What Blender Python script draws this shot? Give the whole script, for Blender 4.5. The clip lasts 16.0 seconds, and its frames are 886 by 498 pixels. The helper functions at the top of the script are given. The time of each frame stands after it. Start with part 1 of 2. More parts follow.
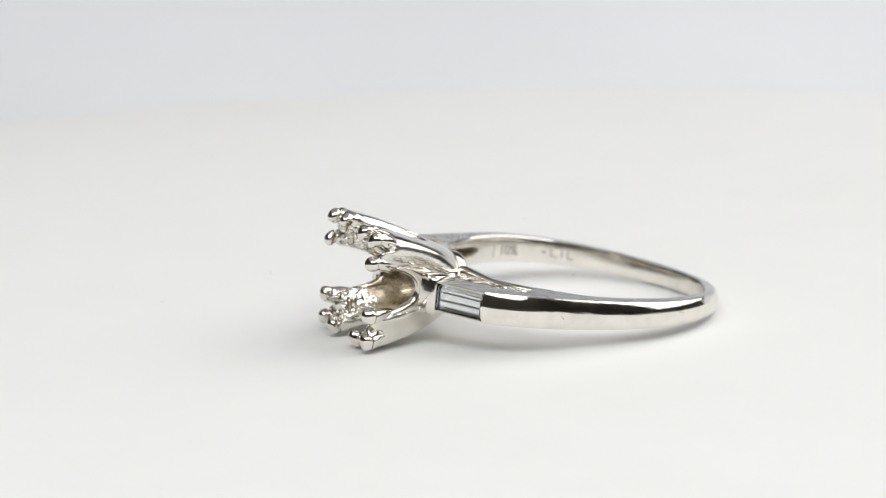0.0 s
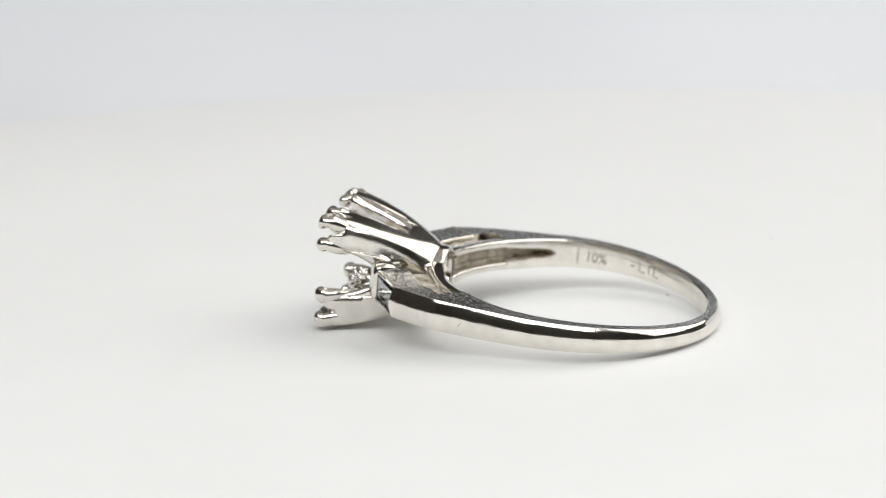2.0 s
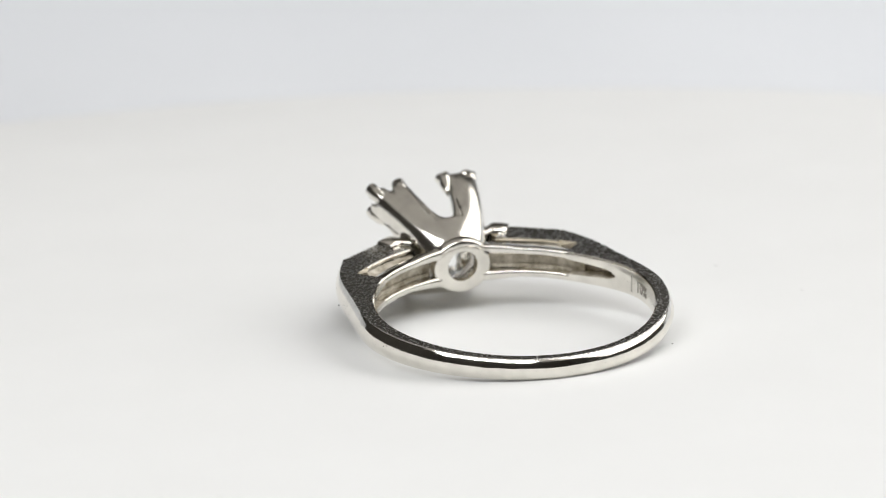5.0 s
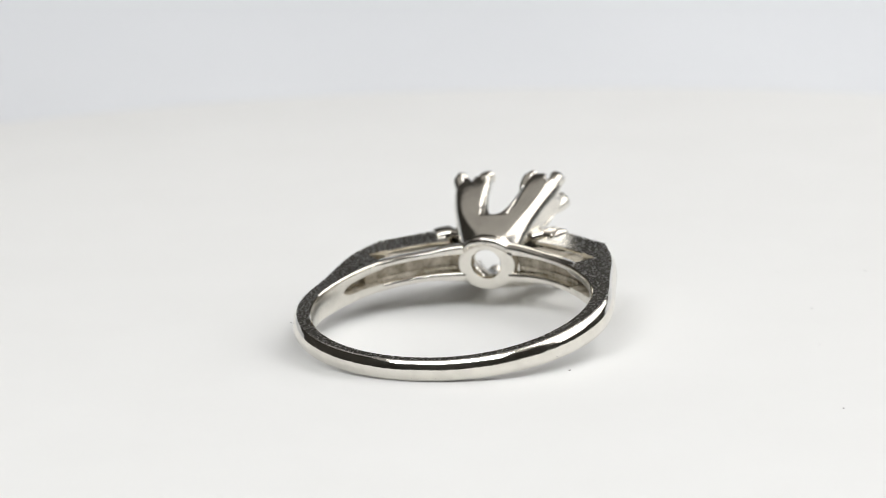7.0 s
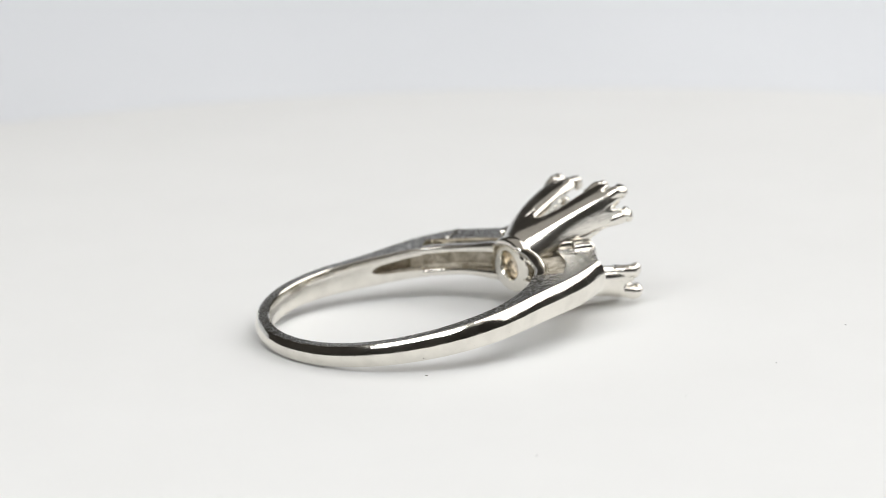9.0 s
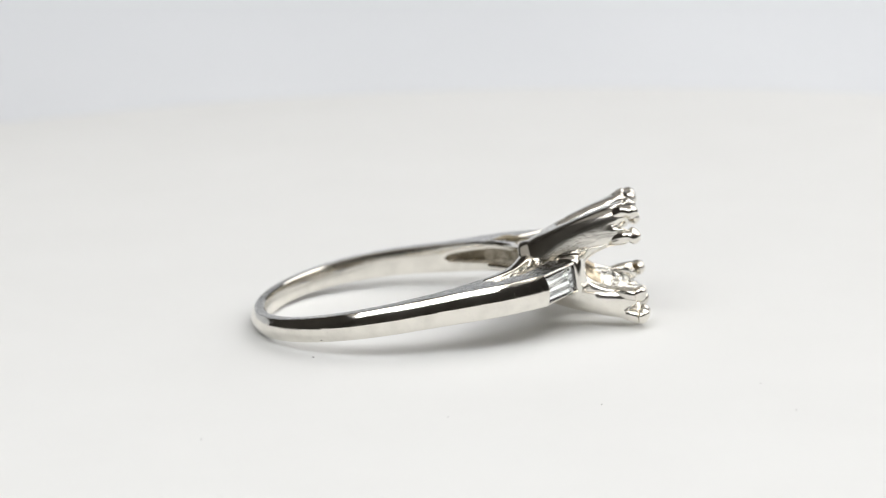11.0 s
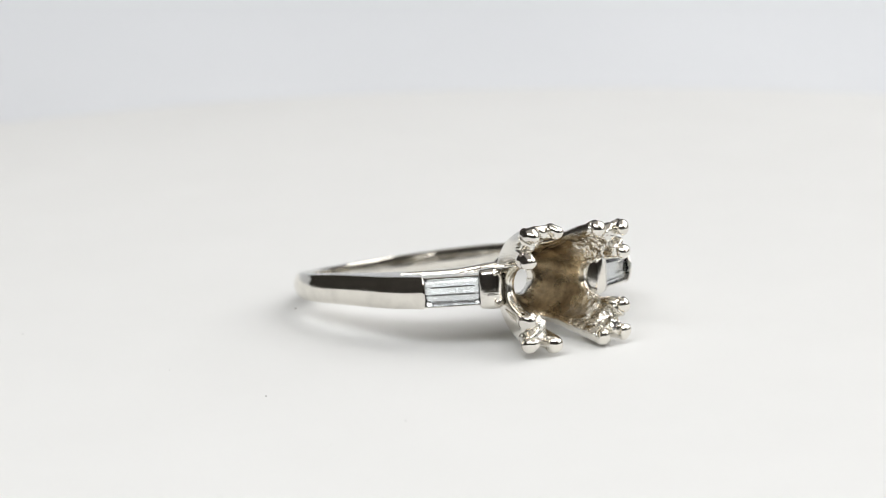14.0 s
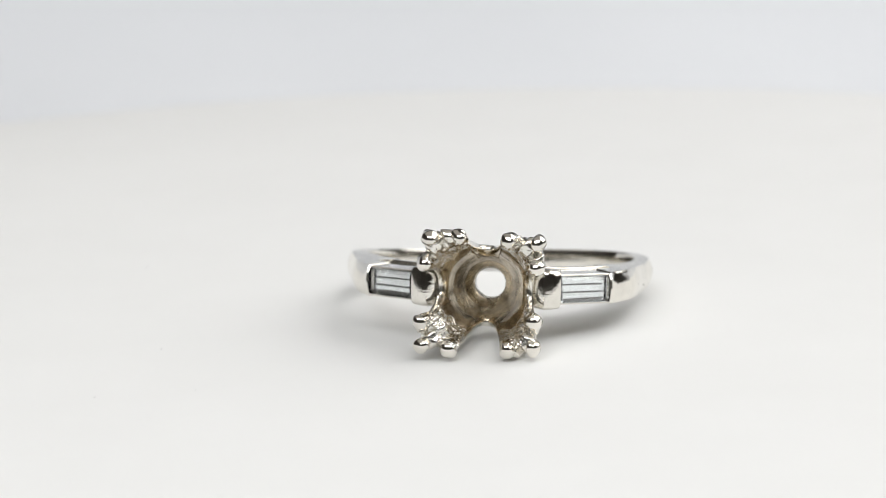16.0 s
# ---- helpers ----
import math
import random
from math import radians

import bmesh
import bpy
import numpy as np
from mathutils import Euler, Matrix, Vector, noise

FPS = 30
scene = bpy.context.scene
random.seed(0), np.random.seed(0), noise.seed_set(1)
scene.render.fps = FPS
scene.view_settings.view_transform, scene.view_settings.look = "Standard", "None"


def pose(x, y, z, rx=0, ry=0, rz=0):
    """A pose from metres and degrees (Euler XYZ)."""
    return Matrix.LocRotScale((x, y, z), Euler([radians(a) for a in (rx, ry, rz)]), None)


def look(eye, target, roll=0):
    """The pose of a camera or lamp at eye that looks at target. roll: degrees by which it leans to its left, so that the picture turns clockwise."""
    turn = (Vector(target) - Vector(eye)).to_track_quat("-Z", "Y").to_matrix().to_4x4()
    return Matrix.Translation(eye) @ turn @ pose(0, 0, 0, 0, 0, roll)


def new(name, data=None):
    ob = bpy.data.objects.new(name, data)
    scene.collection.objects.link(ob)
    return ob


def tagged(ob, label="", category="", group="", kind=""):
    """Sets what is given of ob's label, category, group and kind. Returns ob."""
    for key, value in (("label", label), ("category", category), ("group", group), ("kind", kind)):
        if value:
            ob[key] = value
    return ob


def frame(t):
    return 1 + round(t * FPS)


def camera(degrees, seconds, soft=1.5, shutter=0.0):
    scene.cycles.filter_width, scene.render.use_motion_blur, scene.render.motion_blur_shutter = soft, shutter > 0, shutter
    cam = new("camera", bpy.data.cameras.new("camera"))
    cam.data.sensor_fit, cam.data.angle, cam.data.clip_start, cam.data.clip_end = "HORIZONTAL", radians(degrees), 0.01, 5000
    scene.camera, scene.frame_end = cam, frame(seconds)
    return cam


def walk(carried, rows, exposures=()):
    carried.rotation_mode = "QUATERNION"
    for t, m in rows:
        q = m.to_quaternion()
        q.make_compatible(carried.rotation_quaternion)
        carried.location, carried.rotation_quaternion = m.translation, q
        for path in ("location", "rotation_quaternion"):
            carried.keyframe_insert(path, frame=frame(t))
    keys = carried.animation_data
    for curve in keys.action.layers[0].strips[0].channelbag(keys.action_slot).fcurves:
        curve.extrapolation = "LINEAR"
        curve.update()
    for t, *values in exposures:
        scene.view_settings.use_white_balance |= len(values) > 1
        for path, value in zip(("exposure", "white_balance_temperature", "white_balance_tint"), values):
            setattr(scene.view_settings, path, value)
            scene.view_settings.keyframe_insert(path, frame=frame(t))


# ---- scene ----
cam = camera(17.42, 16.0, soft=0.5)
EYE = Vector((0.0, -0.1805, 0.04585))
AIM = Vector((-0.0148 * 0.9747, 0.9999 * 0.9747, -0.2235))
walk(cam, [(0.0, look(EYE, EYE + AIM, -1.61)), (16.0, look(EYE, EYE + AIM, -1.61))], exposures=[(0.0, 0.0), (16.0, 0.0)])
cam.data.dof.use_dof = True
cam.data.dof.focus_distance = 0.1745
cam.data.dof.aperture_fstop = 56.0

SPIN = -18.813          # turntable, degrees a second

# ---- light ----
world = bpy.data.worlds.new("room_air")
world.use_nodes = True
world.node_tree.nodes["Background"].inputs[0].default_value = (0.9, 0.95, 1.0, 1)
world.node_tree.nodes["Background"].inputs[1].default_value = 0.03
scene.world = world


def area_lamp(name, place, target, sx, sy, watts, colour):
    data = bpy.data.lights.new(name, "AREA")
    data.shape, data.size, data.size_y, data.energy, data.color = "RECTANGLE", sx, sy, watts, colour
    ob = new(name, data)
    ob.matrix_world = look(place, target)
    return ob


area_lamp("side_softbox", (0.39, 0.07, 0.36), (0.02, 0.0, 0), 0.72, 0.56, 2.7, (1.0, 0.995, 0.985))
area_lamp("front_light_bar", (-0.07, -0.32, 0.375), (0, 0, 0), 0.52, 0.17, 1.75, (0.97, 0.985, 1.0))
# added fill, nearly ceiling-wide: softens and warms shadows, greys upward reflections
area_lamp("overhead_fill", (0.0, 0.0, 1.55), (0, 0, 0), 2.8, 2.8, 8.0, (1.0, 0.955, 0.89))


# ---- materials ----
def material(name, base, rough, metal=0.0):
    m = bpy.data.materials.new(name)
    m.use_nodes = True
    b = m.node_tree.nodes["Principled BSDF"]
    b.inputs["Base Color"].default_value = (*base, 1)
    b.inputs["Roughness"].default_value = rough
    b.inputs["Metallic"].default_value = metal
    return m, m.node_tree, b


def noise_node(tree, scale, detail=4, stretch=(1, 1, 1), rough=0.55):
    co = tree.nodes.new("ShaderNodeTexCoord")
    mp = tree.nodes.new("ShaderNodeMapping")
    mp.inputs["Scale"].default_value = stretch
    n = tree.nodes.new("ShaderNodeTexNoise")
    n.inputs["Scale"].default_value, n.inputs["Detail"].default_value, n.inputs["Roughness"].default_value = scale, detail, rough
    tree.links.new(co.outputs["Object"], mp.inputs["Vector"])
    tree.links.new(mp.outputs[0], n.inputs["Vector"])
    return n.outputs["Fac"]


def ramp(tree, fac, stops):
    r = tree.nodes.new("ShaderNodeValToRGB")
    while len(r.color_ramp.elements) < len(stops):
        r.color_ramp.elements.new(0.5)
    for e, (at, c) in zip(r.color_ramp.elements, stops):
        e.position, e.color = at, (*c, 1) if len(c) == 3 else c
    tree.links.new(fac, r.inputs[0])
    return r.outputs[0]


def grey(v):
    return (v, v, v)


def bump(tree, b, heights):
    """heights: (socket, strength, distance), chained."""
    last = None
    for h, s, d in heights:
        n = tree.nodes.new("ShaderNodeBump")
        n.inputs["Strength"].default_value, n.inputs["Distance"].default_value = s, d
        tree.links.new(h, n.inputs["Height"])
        if last:
            tree.links.new(last, n.inputs["Normal"])
        last = n.outputs[0]
    tree.links.new(last, b.inputs["Normal"])


def platinum(name, base, r0, r1, scratch=0.25):
    m, t, b = material(name, base, r0, 1.0)
    fine, broad = noise_node(t, 2600, 3), noise_node(t, 420, 4)
    t.links.new(ramp(t, broad, [(0.3, grey(r0)), (0.75, grey(r1))]), b.inputs["Roughness"])
    tone = tuple(c * 0.86 for c in base)
    t.links.new(ramp(t, noise_node(t, 900, 5), [(0.25, tone), (0.6, base)]), b.inputs["Base Color"])
    hair = noise_node(t, 1500, 2, (1.0, 0.12, 5.0))
    tiny = noise_node(t, 8000, 2, (1.0, 0.25, 1.0))
    bump(t, b, [(broad, 0.09, 0.0002), (hair, scratch * 0.35, 0.00003), (fine, scratch * 0.45, 0.00003), (tiny, scratch * 0.45, 0.00001)])
    return m


METAL = platinum("polished_platinum", (0.845, 0.815, 0.75), 0.06, 0.16, 0.35)
SOFT = platinum("brushed_platinum", (0.845, 0.815, 0.75), 0.13, 0.24, 0.6)
SATIN, t, b = material("worn_platinum", (0.78, 0.77, 0.75), 0.2, 1.0)
t.links.new(ramp(t, noise_node(t, 700, 5), [(0.3, (0.66, 0.65, 0.63)), (0.6, (0.82, 0.81, 0.78))]), b.inputs["Base Color"])
t.links.new(ramp(t, noise_node(t, 6000, 3), [(0.35, grey(0.13)), (0.65, grey(0.32))]), b.inputs["Roughness"])
bump(t, b, [(noise_node(t, 13000, 3, rough=0.7), 1.0, 0.00001), (noise_node(t, 2400, 3, (1, 0.15, 1)), 0.4, 0.00003), (noise_node(t, 500, 3), 0.15, 0.0001)])
CUP, t, b = material("tarnished_cup", (0.42, 0.37, 0.31), 0.4, 1.0)
t.links.new(ramp(t, noise_node(t, 700, 6, rough=0.7), [(0.32, (0.17, 0.135, 0.09)), (0.5, (0.48, 0.41, 0.31)), (0.66, (0.80, 0.70, 0.53))]), b.inputs["Base Color"])
t.links.new(ramp(t, noise_node(t, 500, 4), [(0.3, grey(0.14)), (0.7, grey(0.34))]), b.inputs["Roughness"])
bump(t, b, [(noise_node(t, 900, 4), 0.3, 0.0001), (noise_node(t, 5000, 2), 0.3, 0.00003)])
MARK, t, b = material("stamped_recess", (0.46, 0.43, 0.385), 0.5, 1.0)
GEM, t, b = material("clear_diamond", (0.94, 0.955, 0.96), 0.01)
b.inputs["Transmission Weight"].default_value = 1.0
b.inputs["IOR"].default_value = 1.6
# mirror metal that imitates the light a diamond returns from inside
STONE_MIRROR, t, b = material("mirror_behind_stone", (0.97, 0.975, 0.97), 0.13, 1.0)
SOLDER, t, b = material("rough_solder", (0.82, 0.80, 0.75), 0.15, 1.0)
bump(t, b, [(noise_node(t, 1500, 3, rough=0.6), 1.0, 0.0002)])
PAPER, t, b = material("white_matte_disc", (0.84, 0.825, 0.80), 0.75)
t.links.new(ramp(t, noise_node(t, 90, 5), [(0.3, (0.807, 0.807, 0.796)), (0.7, (0.823, 0.823, 0.813))]), b.inputs["Base Color"])
bump(t, b, [(noise_node(t, 2500, 4), 0.12, 0.00005)])
BOARD, t, b = material("white_backdrop_card", (0.80, 0.81, 0.84), 0.8)
t.links.new(ramp(t, noise_node(t, 30, 5), [(0.3, (0.735, 0.75, 0.775)), (0.7, (0.76, 0.775, 0.80))]), b.inputs["Base Color"])
TABLE, t, b = material("white_table", (0.80, 0.81, 0.84), 0.6)
t.links.new(ramp(t, noise_node(t, 30, 5), [(0.3, (0.735, 0.75, 0.775)), (0.7, (0.76, 0.775, 0.80))]), b.inputs["Base Color"])
WALL, t, b = material("room_paint", (0.40, 0.39, 0.38), 0.8)
t.links.new(ramp(t, noise_node(t, 6, 4), [(0.3, (0.19, 0.18, 0.165)), (0.7, (0.23, 0.22, 0.20))]), b.inputs["Base Color"])
DUST, t, b = material("dark_dust", (0.10, 0.085, 0.07), 0.9)

# tarnish brown, with the shade of the deep recesses put into its colour
TARNISH_SHADE, t, b = material("brown_tarnish_and_shade", (0.17, 0.14, 0.10), 0.6, 0.35)
t.links.new(ramp(t, noise_node(t, 1100, 5, rough=0.7), [(0.28, (0.16, 0.13, 0.09)), (0.44, (0.44, 0.39, 0.30)), (0.62, (0.74, 0.69, 0.60))]), b.inputs["Base Color"])
bump(t, b, [(noise_node(t, 3000, 4), 0.7, 0.0001)])
PIT, t, b = material("dark_pit", (0.12, 0.11, 0.10), 0.6, 1.0)

# ---- mesh helpers ----
MM = 0.001


def mesh_from(name, bm, mat, sharp=35):
    bmesh.ops.remove_doubles(bm, verts=bm.verts, dist=1e-7)
    bmesh.ops.recalc_face_normals(bm, faces=bm.faces)
    for f in bm.faces:
        f.smooth = True
    for e in bm.edges:
        if len(e.link_faces) == 2 and e.calc_face_angle(0) > radians(sharp):
            e.smooth = False
    me = bpy.data.meshes.new(name)
    bm.to_mesh(me)
    bm.free()
    me.materials.append(mat)
    return me


def part(name, bm, mat, parent, label="", sharp=35):
    ob = new(name, mesh_from(name, bm, mat, sharp))
    ob.parent = parent
    if label:
        tagged(ob, label)
    return ob


def loft(bm, rings, caps=True, closed=False):
    """Skin equal rings of points (mm); closed joins the last ring to the first."""
    rows = [[bm.verts.new(Vector(p) * MM) for p in r] for r in rings]
    n = len(rows[0])
    pairs = list(zip(rows, rows[1:])) + ([(rows[-1], rows[0])] if closed else [])
    for a, c in pairs:
        for i in range(n):
            j = (i + 1) % n
            bm.faces.new((a[i], a[j], c[j], c[i]))
    if caps and not closed:
        bm.faces.new(rows[0])
        bm.faces.new(rows[-1])
    return bm


def mirrored(rings, side):
    return [[(p[0], p[1] * side, p[2]) for p in r] for r in rings]


def smooth(a, c, x):
    x = min(max((x - a) / (c - a), 0), 1)
    return x * x * (3 - 2 * x)


# ---- the room and the set ----
def box(bm, x0, y0, z0, x1, y1, z1):
    bmesh.ops.create_cube(bm, size=1, matrix=Matrix.LocRotScale(((x0 + x1) / 2, (y0 + y1) / 2, (z0 + z1) / 2), None, (abs(x1 - x0), abs(y1 - y0), abs(z1 - z0))))
    return bm


def structure(name, bm, mat, label, category):
    return tagged(new(name, mesh_from(name, bm, mat)), label, category, kind="structure")


def build_room():
    r = 1.6
    structure("floor", box(bmesh.new(), -r, -r, -0.80, r, r, -0.75), WALL, "plain dull grey floor of the room", "floor")
    structure("ceiling", box(bmesh.new(), -r, -r, 1.60, r, r, 1.65), WALL, "plain dull grey ceiling of the room", "ceiling")
    for name, q in (("wall_north", (-r, r, r, r + 0.1)), ("wall_south", (-r, -r - 0.1, r, -r)), ("wall_east", (r, -r, r + 0.1, r)), ("wall_west", (-r - 0.1, -r, -r, r))):
        structure(name, box(bmesh.new(), q[0], q[1], -0.75, q[2], q[3], 1.60), WALL, "plain dull grey painted room wall", "wall")
    bm = box(bmesh.new(), -0.45, -0.30, -0.75, 0.45, 0.45, -0.016)
    bmesh.ops.bevel(bm, geom=bm.edges[:], offset=0.004, segments=2, affect="EDGES")
    structure("table", bm, TABLE, "smooth white table under the turntable", "table")


def build_backdrop():
    """A white card that sweeps up behind the turntable."""
    bm = bmesh.new()
    rows = []
    prof = [(0.10, 0.0)] + [(0.16 + 0.05 * math.sin(a), 0.05 - 0.05 * math.cos(a)) for a in (radians(8 * k) for k in range(11))] + [(0.213, 0.075)]
    for y, z in prof:
        rows.append([(x, y * 1000, z * 1000 - 15.5) for x in (-300, 300)] + [(x, y * 1000 + 0.4, z * 1000 - 15.9) for x in (300, -300)])
    loft(bm, rows)
    structure("backdrop", bm, BOARD, "pale bluish-white card curving up behind turntable", "backdrop")


TOP = -0.38            # the disc's upper face, mm


def build_turntable():
    root = tagged(new("turntable"), "round white matte turntable slowly turning under the ring", "turntable")
    bm = bmesh.new()
    prof = [(r, z + TOP) for r, z in ((0, 0), (60, 0), (87.6, 0), (88.9, -0.3), (89.6, -0.9), (89.7, -1.6), (89.7, -9), (88.8, -9.6), (0, -9.6))]
    n = 160
    rows = [[(r * math.cos(2 * math.pi * i / n), r * math.sin(2 * math.pi * i / n), z) for i in range(n)] for r, z in prof if r]
    loft(bm, rows)
    part("disc", bm, PAPER, root)
    bm = bmesh.new()
    loft(bm, [[(60 * math.cos(2 * math.pi * i / 96), 60 * math.sin(2 * math.pi * i / 96), z) for i in range(96)] for z in (-10.004, -15.8)])
    part("base", bm, PAPER, root)
    build_dust(root)
    return root


# ---- the ring: u towards the setting, v across, w up through the finger hole; mm ----
R_IN, R_OUT = 8.62, 10.0
OFF = Vector((-0.12, 0.15, 0.27))      # setting and shoulders against the band's own centre
P0, P1 = Vector((10.35, 7.62)), Vector((12.2, 4.72))
ALONG = (P1 - P0).normalized()
NORM = Vector((-ALONG.y, ALONG.x))
if NORM.x < 0:
    NORM = -NORM
START = radians(80)
B0, B1, B2 = Vector((R_OUT * math.cos(START), R_OUT * math.sin(START))), Vector((6.2, 9.95)), P0


def bez(s):
    return B0 * (1 - s) ** 2 + B1 * 2 * s * (1 - s) + B2 * s * s


BEZ = [bez(k / 60) for k in range(61)]


def inner(a):
    """The worn band's inner radius, a little out of round."""
    return 8.605 - 0.197 * math.cos(2 * a) - 0.076 * math.sin(2 * a) + 0.043 * math.cos(3 * a) + 0.016 * math.sin(3 * a)


def lift(a):
    """How far the bent band leaves its plane."""
    return -0.139 * (math.cos(2 * a) - 1) - 0.134 * math.sin(2 * a)


def outer(deg):
    """The shoulder's outer radius at that angle from the setting."""
    pts = [(math.degrees(math.atan2(p.y, p.x)), p.length) for p in BEZ][::-1]
    return float(np.interp(deg, [p[0] for p in pts], [p[1] for p in pts]))


def half_width(deg):
    return 0.666 + 0.335 * (1 - smooth(40, 165, deg))


SLOT_END, SPLIT = 70, 46
DOME = (1, 0.93, 0.82, 0.66, 0.48, 0.3, 0.12, 0, -0.12, -0.3, -0.48, -0.66, -0.82, -0.93, -1)


def fall(k):
    """How far the band's rounded outer face falls off towards its edges, as a share."""
    return 0.5 * abs(k) ** 1.3 + 0.5 * abs(k) ** 3


def slot_half(deg):
    """Half the height of the long opening inside the shoulder."""
    return float(np.interp(deg, (10, 46, 64, 70), (0.60, 0.52, 0.34, 0.26)))


def build_shank(root):
    bm = bmesh.new()
    rings = []
    degs = [SPLIT + k * 2 for k in range(0, 13)] + [72 + 4 * k for k in range(0, 55)] + [290 + 2 * k for k in range(0, 13)]
    for d in degs:
        e, a = min(d, 360 - d), radians(d)
        f = smooth(SPLIT, 88, e)
        hw = half_width(e)
        ri = R_IN * (1 - f) + inner(a) * f
        ro = outer(e) * (1 - f) + (inner(a) + 1.155 + 0.349 * math.cos(a)) * f
        off = OFF * (1 - f) + Vector((0, -0.13, lift(a))) * f
        open_ = 1 - smooth(SLOT_END - 5, SLOT_END, e)
        nd, nw = 0.004 + 1.1 * open_ ** 0.5, 0.03 + (slot_half(e) - 0.03) * open_ ** 0.3
        sag = 0.30 + 0.01 * (1 - smooth(60, 170, e))
        ro += 0.15
        sec = [(ri + 0.1, hw), ((ri + ro - sag) / 2, hw), (ro - sag - 0.1, hw)]
        sec += [(ro - sag * fall(k), k * (hw - 0.03)) for k in DOME]
        sec += [(ro - sag - 0.1, -hw), ((ri + ro - sag) / 2, -hw), (ri + 0.1, -hw), (ri + 0.02, -hw + 0.07), (ri, -hw + 0.14)]
        sec += [(ri, -nw), (ri + nd, -nw), (ri + nd, nw), (ri, nw), (ri, hw - 0.14), (ri + 0.02, hw - 0.07)]
        c, s = math.cos(a), math.sin(a)
        rings.append([(r * c + off.x, r * s + off.y, w + off.z) for r, w in sec])
    loft(bm, rings)
    ob = satin_top(part("shank", bm, METAL, root, "polished pale metal band with fine scratches", 28))
    ob.data.materials.append(TARNISH_SHADE)
    # the slot's walls take the brown that carries tarnish and painted shade
    for p in ob.data.polygons:
        c = p.center / MM
        r, e = math.hypot(c.x, c.y), abs(math.degrees(math.atan2(c.y, c.x)))
        if e < SLOT_END and 8.8 < r < 9.95 and abs(c.z - 0.25) < 0.6:
            p.material_index = 2
    return ob


def satin_top(ob):
    """The flat sides of the band are worn dull."""
    ob.data.materials.append(SATIN)
    for p in ob.data.polygons:
        if abs(p.normal.z) > 0.93:
            p.material_index = 1
            p.use_smooth = False
    return ob


def build_shoulder(root, side):
    """The blunt end of the band beside the baguette stone."""
    bm = bmesh.new()
    rings = []
    s0 = float(np.interp(-(SPLIT + 0.4), [-math.degrees(math.atan2(p.y, p.x)) for p in BEZ], [k / 60 for k in range(61)]))
    a0, a1 = Vector((10.6 * math.cos(radians(SPLIT)), 10.6 * math.sin(radians(SPLIT)))), groove(0)
    for k in range(7):
        f = k / 6
        o, i = bez(s0 + (1 - s0) * f), a0.lerp(a1, f)
        x = (o - i).normalized()
        if k == 6:
            o = o - ALONG * 0.1
        hw = half_width(46 - 8 * f)
        q = lambda r, w: (*(o + x * r), w)
        sag = 0.31
        ring = [(*i, hw), q(0.15 - sag - 0.1, hw)] + [q(0.15 - sag * fall(k2), k2 * (hw - 0.03)) for k2 in DOME] + [q(0.15 - sag - 0.1, -hw), (*i, -hw)]
        rings.append(ring)
    mid = sum((Vector(p) for p in rings[-1]), Vector()) / len(rings[-1])
    rings.append([tuple(Vector(p) + (mid - Vector(p)) * 0.09 + Vector((*ALONG, 0)) * 0.09) for p in rings[-1]])
    loft(bm, mirrored(rings, side))
    return satin_top(placed(part("shoulder", bm, METAL, root, sharp=28)))


def placed(ob):
    ob.location = OFF * MM
    return ob


def bar(bm, pts, side):
    """A bar whose sections are (centre2, out2, half thickness, w low, w high)."""
    rings = []
    for p, x, d, w0, w1 in pts:
        b_ = min(d, (w1 - w0) / 2) * 0.35
        a, c = p - x * d, p + x * d
        rings.append([(*(a + x * b_), w0), (*(c - x * b_), w0), (*c, w0 + b_), (*c, w1 - b_), (*(c - x * b_), w1), (*(a + x * b_), w1), (*a, w1 - b_), (*a, w0 + b_)])
    return loft(bm, mirrored(rings, side))


def groove(f):
    """The outer border of the groove beside the inner rail, from the band's end to the setting."""
    d = radians(38.5 - 22.5 * f)
    return Vector((math.cos(d), math.sin(d))) * (10.6 + 0.15 * f)


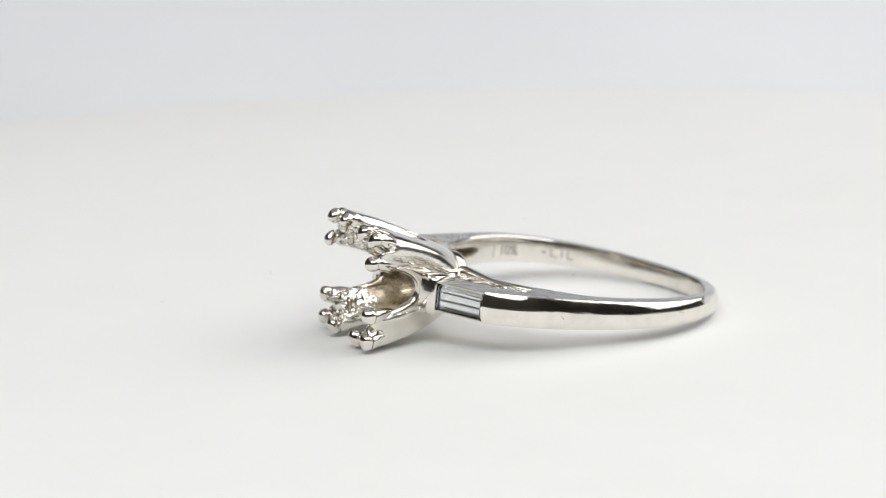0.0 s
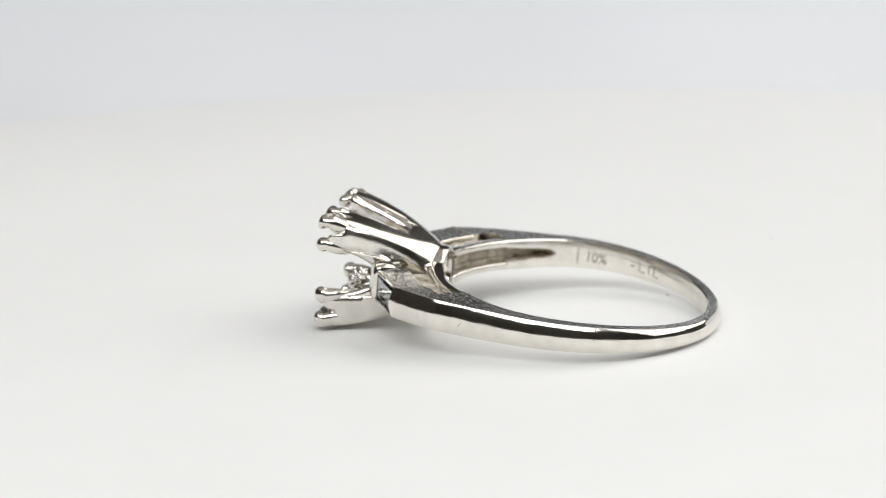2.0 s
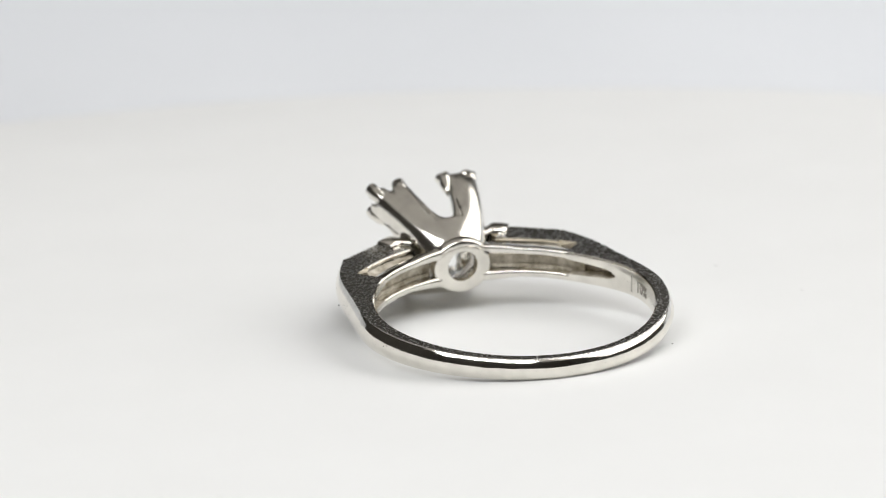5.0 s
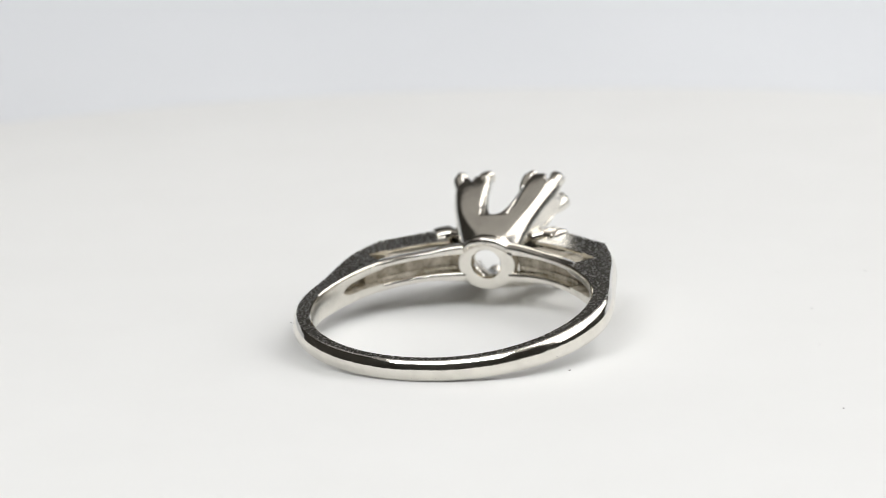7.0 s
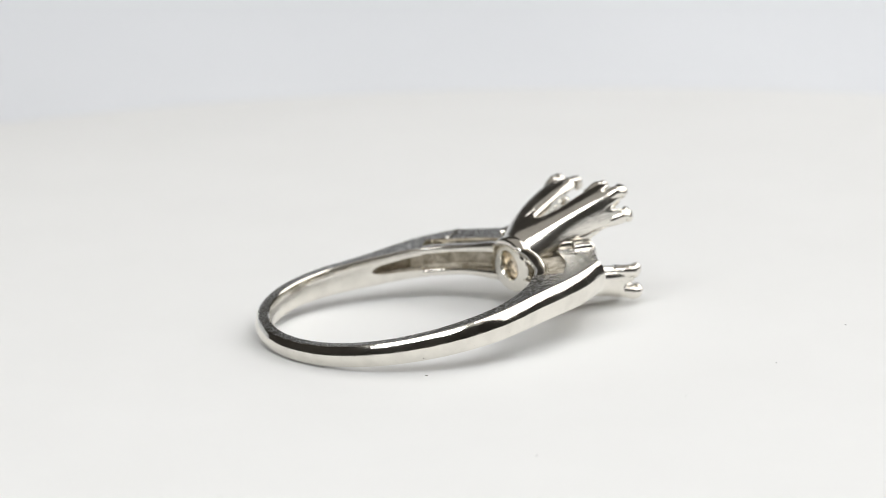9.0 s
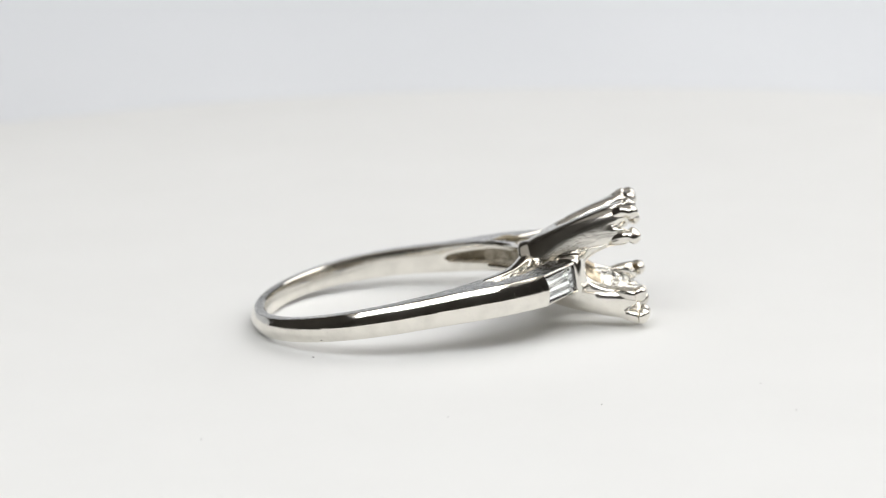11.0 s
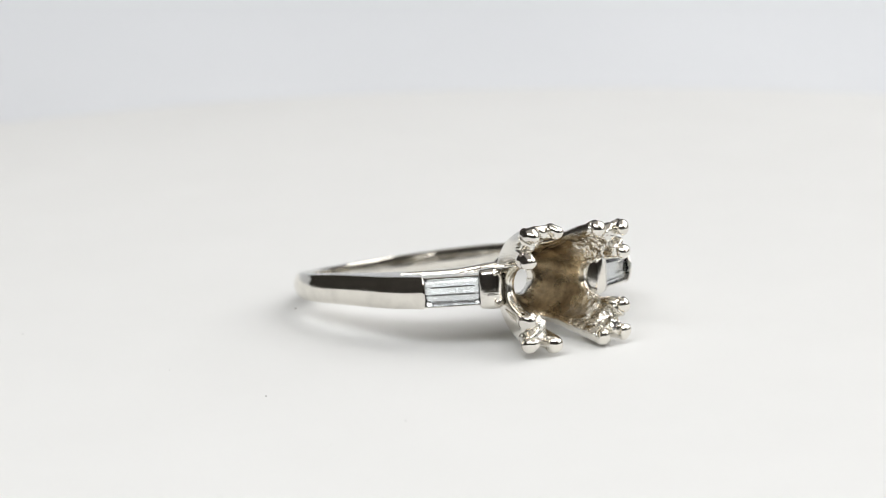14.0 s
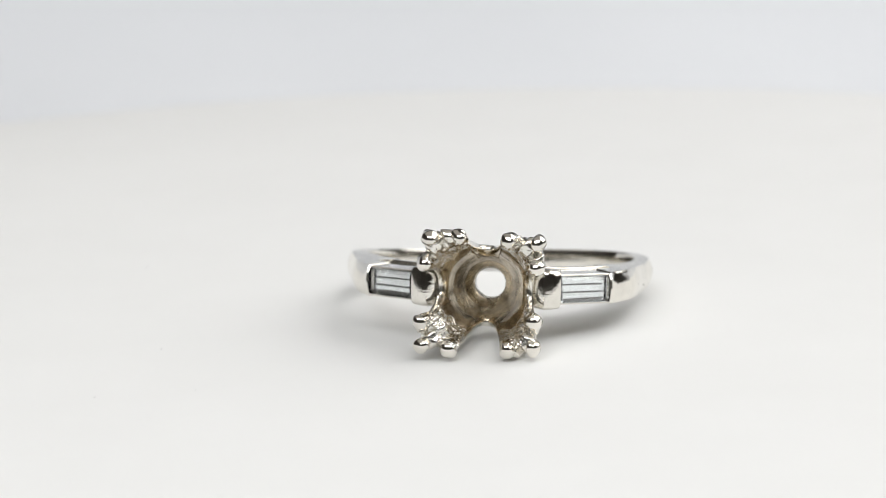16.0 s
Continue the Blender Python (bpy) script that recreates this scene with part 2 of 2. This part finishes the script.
def build_gallery(root, side):
    """Two inner rails and two channel rails that leave the openings beside the setting."""
    for up in (1, -1):
        pts = []
        for k in range(13):
            d = radians(SPLIT + 1 - k * 3.1)
            x = Vector((math.cos(d), math.sin(d)))
            w = sorted((up * slot_half(SPLIT + 1 - k * 3.1), up * (half_width(46) - 0.01 + 0.25 * smooth(6, 12, k))))
            pts.append((x * (R_IN + 0.36), x, 0.36, *w))
        placed(part("gallery_rail", bar(bmesh.new(), pts, side), METAL, root, sharp=50))
        rings = []
        for k in range(9):
            f = k / 8
            o, i = P0.lerp(P1 + ALONG * 0.35, f) - NORM * 0.14, groove(f)
            w0, w1, w2, e = up * 0.76, up * 0.94, up * 0.92, up * 0.04
            x = (o - i).normalized()
            rings.append([(*i, w0 - e), (*o, w0 + 0.08 * up), (*o, w1 - e), (*(o - x * 0.05), w1), (*(i + x * 0.05), w2), (*i, w2 - e)])
        placed(satin_top(part("channel_rail", loft(bmesh.new(), mirrored(rings, side)), METAL, root, sharp=30)))
        # the groove between the two rails, dull at its bottom
        rings = []
        for k in range(9):
            f = k / 8
            d = radians(SPLIT + 1 - 33 * f)
            low, high = Vector((math.cos(d), math.sin(d))) * (R_IN + 0.6), groove(f) + NORM * 0.1
            w0, w1 = up * 0.3, up * (0.62 - 0.1 * f)
            rings.append([(*low, w0), (*low, w1), (*high, w1), (*high, w0)])
        placed(part("groove_floor", loft(bmesh.new(), mirrored(rings, side)), TARNISH_SHADE, root, "brownish dull bottom of a narrow groove"))
    # plate added behind the stone; its slot side is brown with tarnish and painted shade
    pts = []
    for k in range(8):
        d = radians(SPLIT + 6 - k * 5.6)
        x = Vector((math.cos(d), math.sin(d)))
        pts.append((x * (R_IN + 0.84), x, 0.07, -0.93, 0.88))
    floor = placed(part("stone_backing", bar(bmesh.new(), pts, side), TARNISH_SHADE, root, "added plate behind the stone, bright outwards, brown with tarnish and painted shade inwards", 50))
    floor.data.materials.append(SOLDER)
    # its outward face is a bright reflector, to lighten the stone
    for p in floor.data.polygons:
        if p.normal.dot(Vector((p.center.x, p.center.y, 0)).normalized()) > 0.7:
            p.material_index = 1


def build_collar(root, side):
    bm = bmesh.new()
    end = Vector((12.72, 3.6))
    pts = [(P1 - ALONG * 0.06, -0.12, 1.1), (P1 + ALONG * 0.06, 0.0, 1.2), (P1.lerp(end, 0.45), 0.03, 1.26), (P1.lerp(end, 0.9), 0.03, 1.28), (end, -0.05, 1.24), (Vector((12.4, 2.95)), -0.15, 1.15)]
    rings = []
    for k, (p, o, hw) in enumerate(pts):
        x = (NORM + Vector((0.15 * k, 0.0))).normalized()
        ring = []
        for j in range(24):
            a = 2 * math.pi * j / 24
            cx, cy = math.cos(a), math.sin(a)
            ex = lambda v: math.copysign(abs(v) ** 0.42, v)
            ring.append((*(p + x * (o - 0.75 + 0.75 * ex(cx))), hw * ex(cy)))
        rings.append(ring)
    loft(bm, mirrored(rings, side))
    return placed(part("collar", bm, METAL, root, "bright block joining stone channel to setting", 60))


def build_baguette(root, side):
    """Step-cut tapered stone, table outwards."""
    bm = bmesh.new()
    length, mid = 3.36, P0.lerp(P1, 0.5) - NORM * 0.16
    rings = []
    for inset, depth in ((0.30, 0.0), (0.15, 0.07), (0.0, 0.18), (0.0, 0.3), (0.03, 0.34)):
        ring = []
        for sa, sw in ((-1, -1), (1, -1), (1, 1), (-1, 1)):
            wide = (0.85 + 0.03 * sa) - inset
            a = sa * (length / 2 - inset * 0.5)
            ring.append((*(mid + ALONG * a - NORM * depth), sw * max(wide, 0.05)))
        rings.append(ring)
    loft(bm, mirrored(rings, side))
    stone = placed(part("baguette_diamond", bm, GEM, root, "clear step-cut baguette stone in a channel", 1))
    # a stepped mirror added behind the stone stands in for its inner reflections
    prof = [(0.86, 0.36), (0.66, 0.41), (0.63, 0.37), (0.27, 0.48), (0.23, 0.37), (-0.22, 0.50), (-0.26, 0.37), (-0.62, 0.47), (-0.66, 0.40), (-0.86, 0.44)]
    rings = []
    for sa, drop in ((-1, 0.0), (-0.93, 0.5), (-0.8, 1.0), (0.8, 1.0), (0.93, 0.5), (1, 0.0)):
        rings.append([(*(mid + ALONG * (sa * (length / 2 + 0.04)) - NORM * (0.38 + (d - 0.38) * drop)), w * (1 + 0.03 * sa)) for w, d in prof] + [(*(mid + ALONG * (sa * (length / 2 + 0.04)) - NORM * 0.86), w) for w in (-0.86, 0.86)])
    part("mirror_insert", loft(bmesh.new(), mirrored(rings, side)), STONE_MIRROR, stone, "stepped metal mirror added behind the stone for its inner reflections", 1)
    return stone


# the setting: four flared claws cut from one cup
U0, U1, LEAN = 9.0, 15.75, radians(3)
CLAW_U = (9.2, 10.2, 11.2, 12.4, 13.6, 14.6, 15.2, 15.7)
REACH = np.polyfit(CLAW_U, (1.9, 2.65, 3.3, 3.92, 4.40, 4.72, 4.88, 4.96), 4)      # of the corners, from the axis


def square(phi, half, n):
    c, s = abs(math.cos(phi)), abs(math.sin(phi))
    return half / (c ** n + s ** n) ** (1 / n)


def scallop(phi):
    """On that side of the head: the place across it, and the half width and lowest point of its scallop."""
    d = abs((math.degrees(phi) + 45) % 90 - 45)
    return 3.45 * math.tan(radians(d)), *((1.30, 11.25) if abs(math.sin(phi)) > abs(math.cos(phi)) else (1.58, 12.6))


def rim(phi):
    """How far out the wall reaches at that angle: a deep scallop in each face, three-fingered claws at the corners."""
    t_, open_, low = scallop(phi)
    if t_ < open_:
        x = t_ / open_
        return low + (U1 - low) * (1 - (1 - x ** 2.8) ** 0.55)
    return U1 - 0.55 * math.exp(-((t_ - 2.58) / 0.19) ** 2) - 0.12 * smooth(open_ + 0.3, open_, t_)


def head_outer(phi, u):
    """A four-sided flare, round at its foot and square with crisp corners at the claws."""
    foot = 1 - 0.1 * smooth(9.25, 8.75, u)
    u = max(u, 9.2)
    ro, n = foot * float(np.polyval(REACH, u)), 2 + 6.5 * smooth(8.9, 13.3, u)
    return square(phi + LEAN, ro / (math.sqrt(2) * 2 ** (-1 / n)), n)


def cup_inner(phi, u):
    r = float(np.interp(u, (9.0, 9.5, 10.2, 11.5, 13.0, 14.2, 15.3), (0.97, 1.0, 1.5, 2.1, 2.52, 2.85, 3.05)))
    s = min(max((u - 12.5) / 3.0, 0), 1)
    return min(square(phi, r, 2 + 1.6 * s), head_outer(phi, u) - 0.34)


def build_head(root):
    n, m = 440, 60
    bm = bmesh.new()
    outside, inside = [], []
    # more columns where the scallops climb
    phis = [2 * math.pi * j / n for j in range(n)]
    phis = [p + 0.055 * math.sin(8 * p) for p in phis]
    rims = [rim(p) for p in phis]
    slopes = [(rim(p + 0.008) - rim(p - 0.008)) / 0.016 for p in phis]
    for k in range(m + 1):
        f = k / m
        o, i = [], []
        for phi, top, slope in zip(phis, rims, slopes):
            u = U0 - 0.25 + 2.3 * f / 0.4 if f < 0.4 else U0 + 2.05 + (top - U0 - 2.05) * (f - 0.4) / 0.6
            ro, ri = head_outer(phi, u), cup_inner(phi, u)
            q = Vector((u, ri * math.cos(phi), ri * math.sin(phi)))
            ri -= smooth(13.3, 14.6, u) * (0.16 * noise.noise(q * 2.1) + 0.08 * noise.noise(q * 6)) - 0.05 * smooth(12.9, 13.3, u)
            ri = min(ri, ro - 0.3)
            slope /= ro
            t_, open_, low = scallop(phi)
            far = max((top - u) / math.sqrt(1 + slope * slope), low - u)
            if t_ > open_:
                far = min(far, max(t_ - open_ + 0.08, low + 0.8 - u))
            x = 1 - min(far / 0.40, 1)
            edge = math.sqrt(max(1 - x * x, 0))
            mid = ri + (ro - ri) * 0.45
            ro, ri = mid + (ro - mid) * max(edge, 0.1), mid + (ri - mid) * max(edge ** 0.7, 0.2)
            o.append((u, ro * math.cos(phi), ro * math.sin(phi)))
            i.append((u, ri * math.cos(phi), ri * math.sin(phi)))
        outside.append(o)
        inside.append(i)
    loft(bm, outside + inside[::-1], caps=False, closed=True)
    head = placed(part("setting", bm, SOFT, root, "empty four-claw setting with scalloped sides", 60))
    head.data.materials.append(CUP)
    head.data.materials.append(SOLDER)
    for p in head.data.polygons:
        c = p.center / MM
        if p.normal.dot(Vector((0, c.y, c.z)).normalized()) < -0.15 and c.x > 9.1:
            p.material_index = 1 if c.x < 13.35 + 0.5 * noise.noise(c * 1.3) else 2
    # back plate round the drilled hole
    bm = bmesh.new()
    loft(bm, [[(u, r * (1 + 0.11 * smooth(1.0, 1.6, r)) * math.cos(2 * math.pi * j / 48), r * math.sin(2 * math.pi * j / 48)) for j in range(48)] for u, r in ((8.60, 0.96), (8.50, 1.02), (8.50, 1.66), (8.56, 1.76), (8.7, 1.82), (9.1, 1.86), (9.3, 1.8), (9.3, 0.96))], caps=False, closed=True)
    part("back_plate", bm, METAL, head, "flat plate with round drilled hole", 40)
    for v, w in BEADS:
        build_prong(head, v, w)
    return head


# bead centres of the twelve prongs, from the setting's axis
BEADS = ((-3.17, 3.41), (-1.35, 3.52), (-3.51, 1.87), (3.58, 3.26), (1.81, 3.38), (3.54, 1.75),
         (-3.66, -1.89), (-3.55, -3.34), (-1.89, -3.52), (1.77, -3.42), (3.38, -3.26), (3.40, -1.65))


def build_prong(head, v, w):
    """A finger that runs up the claw and ends in a worn bead."""
    bm = bmesh.new()
    rings, n = [], 18
    top = (15.93 if w > 0 else 15.78) + random.uniform(-0.05, 0.05)
    ball = 0.485 * random.uniform(0.95, 1.06)
    for u, r in ((14.1, 0.2), (14.6, 0.38), (15.0, 0.45), (15.3, 0.47), (15.5, 0.47)):
        rings.append((u, r))
    for k in range(0, 9):
        a = radians(-40 + k * 16)
        rings.append((top + ball * math.sin(a), ball * math.cos(a)))
    end, phi = Vector((v, w)), math.atan2(w, v)
    rows = []
    for u, r in rings:
        c = end * (1.01 - 0.10 * (15.6 - min(u, 15.6)) - 0.045 * smooth(15.5, 16.3, u))
        row = []
        for j in range(n):
            p = Vector((u, c.x + r * math.cos(2 * math.pi * j / n), c.y + r * math.sin(2 * math.pi * j / n)))
            d = 1 + 0.34 * noise.noise(p * 1.7) * smooth(15, 15.8, u)
            row.append((u + 0.05 * noise.noise(p * 1.1), c.x + (p.y - c.x) * d, c.y + (p.z - c.y) * d))
        rows.append(row)
    loft(bm, rows)
    return part("prong", bm, METAL, head, "", 60)


RING_TILT = pose(0, 0, 0, 0, -7.51, 0) @ pose(0, 0, 0, -1.766, 0, 0)


def ring_pose(t):
    """Ring at t seconds: turned with the turntable about the world's z."""
    here = pose(-0.00351, -0.00234, 0, 0, 0, -155.13) @ Matrix.Translation((-0.010115, -0.000158, 0.001463)) @ RING_TILT
    return pose(0, 0, 0, 0, 0, SPIN * t) @ here


def build_ring():
    root = tagged(new("ring"), "pale platinum ring with empty claw setting and baguette side stones", "ring")
    build_shank(root)
    for side in (1, -1):
        build_shoulder(root, side)
        build_gallery(root, side)
        build_collar(root, side)
        build_baguette(root, side)
    build_solder(build_head(root))
    build_marks(root)
    return root


def on_band(a, w, d=0.006):
    """A point on the inner face of the band (mm)."""
    e = abs((math.degrees(a) + 180) % 360 - 180)
    f = smooth(SPLIT, 88, e)
    r = R_IN * (1 - f) + inner(a) * f - d
    off = OFF * (1 - f) + Vector((0, -0.13, lift(a))) * f
    return (r * math.cos(a) + off.x, r * math.sin(a) + off.y, w + off.z)


def build_marks(root):
    """Stamp marks inside the band: two legible figures and a sign, the rest worn to bars; and the solder seam."""
    curve = bpy.data.curves.new("stamp", "FONT")
    curve.body, curve.size, curve.offset = "10%", 1.0, 0.02
    temp = new("stamp", curve)
    bpy.context.view_layer.update()
    me = bpy.data.meshes.new_from_object(temp.evaluated_get(bpy.context.evaluated_depsgraph_get()))
    bpy.data.objects.remove(temp)
    bm = bmesh.new()
    bm.from_mesh(me)
    bmesh.ops.triangulate(bm, faces=bm.faces[:])
    for v in bm.verts:
        v.co = Vector(on_band(radians(-83.0) - v.co.x * 0.85 / 8.6, v.co.y - 0.42, 0.02)) * MM
    part("stamp", bm, MARK, root, "worn stamped figures inside the band")
    for deg, wide, w0, w1 in ((-79.5, 0.09, -0.62, 0.5), (-81.3, 0.06, -0.5, 0.55), (-103.5, 0.3, -0.1, 0.02), (-107.5, 0.1, -0.32, 0.3), (-108.6, 0.35, -0.34, -0.24), (-112.3, 0.09, -0.32, 0.32), (-115.0, 0.1, -0.34, 0.32), (-116.0, 0.3, -0.35, -0.25)):
        bm = bmesh.new()
        a0, a1 = radians(deg), radians(deg) - wide / 8.6
        loft(bm, [[on_band(a, w, d) for w, d in ((w0, 0.006), (w1, 0.006), (w1, -0.02), (w0, -0.02))] for a in (a0, a1)])
        part("worn_mark", bm, MARK, root)
    # casting pit and nick in the outer face, and a porous spot at the back of the setting
    for place, size in (((5.44, 9.62, 0.05), 0.04), ((8.35, -1.58, 1.0), 0.11), ((8.35, -1.42, 1.06), 0.09), ((-2.93, 9.57, 0.48), 0.035), ((-1.44, -9.9, 0.29), 0.035)):
        bm = bmesh.new()
        bmesh.ops.create_icosphere(bm, subdivisions=2, radius=size * MM, matrix=Matrix.Translation(Vector(place) * MM))
        part("pit", bm, PIT, root)


def build_solder(head):
    """A lump of rough solder left in one claw."""
    bm = bmesh.new()
    bmesh.ops.create_icosphere(bm, subdivisions=4, radius=1.0)
    for v in bm.verts:
        n = noise.noise(v.co * 2.3) * 0.35 + noise.noise(v.co * 6) * 0.16
        p = v.co * (1 + n)
        v.co = (Vector((15.0, -2.6, -2.4)) + Vector((p.x * 0.55, p.y * 0.62, p.z * 0.8))) * MM
    part("solder_lump", bm, SOLDER, head, "bright crumpled lump of solder", 180)


def build_dust(table):
    for x, y, size in ((6.0, 11.95, 0.065), (-14.9, 14.9, 0.045), (-25.6, 11.8, 0.035), (-21.7, 7.3, 0.035), (3.0, 29.7, 0.04), (-7.8, 20.5, 0.03)):
        bm = bmesh.new()
        bmesh.ops.create_icosphere(bm, subdivisions=1, radius=1, matrix=Matrix.LocRotScale((x * MM, y * MM, (TOP + size * 0.2) * MM), Euler((0, 0, x)), Vector((size * 1.6, size, size * 0.5)) * MM))
        part("dust_speck", bm, DUST, table, "tiny dark speck of dust")


build_room()
build_backdrop()
turntable = build_turntable()
ring = build_ring()


def motions():
    walk(turntable, [(t, pose(0, 0, 0, 0, 0, SPIN * t)) for t in range(0, 17)])
    walk(ring, [(k * 0.5, ring_pose(k * 0.5)) for k in range(0, 33)])


motions()
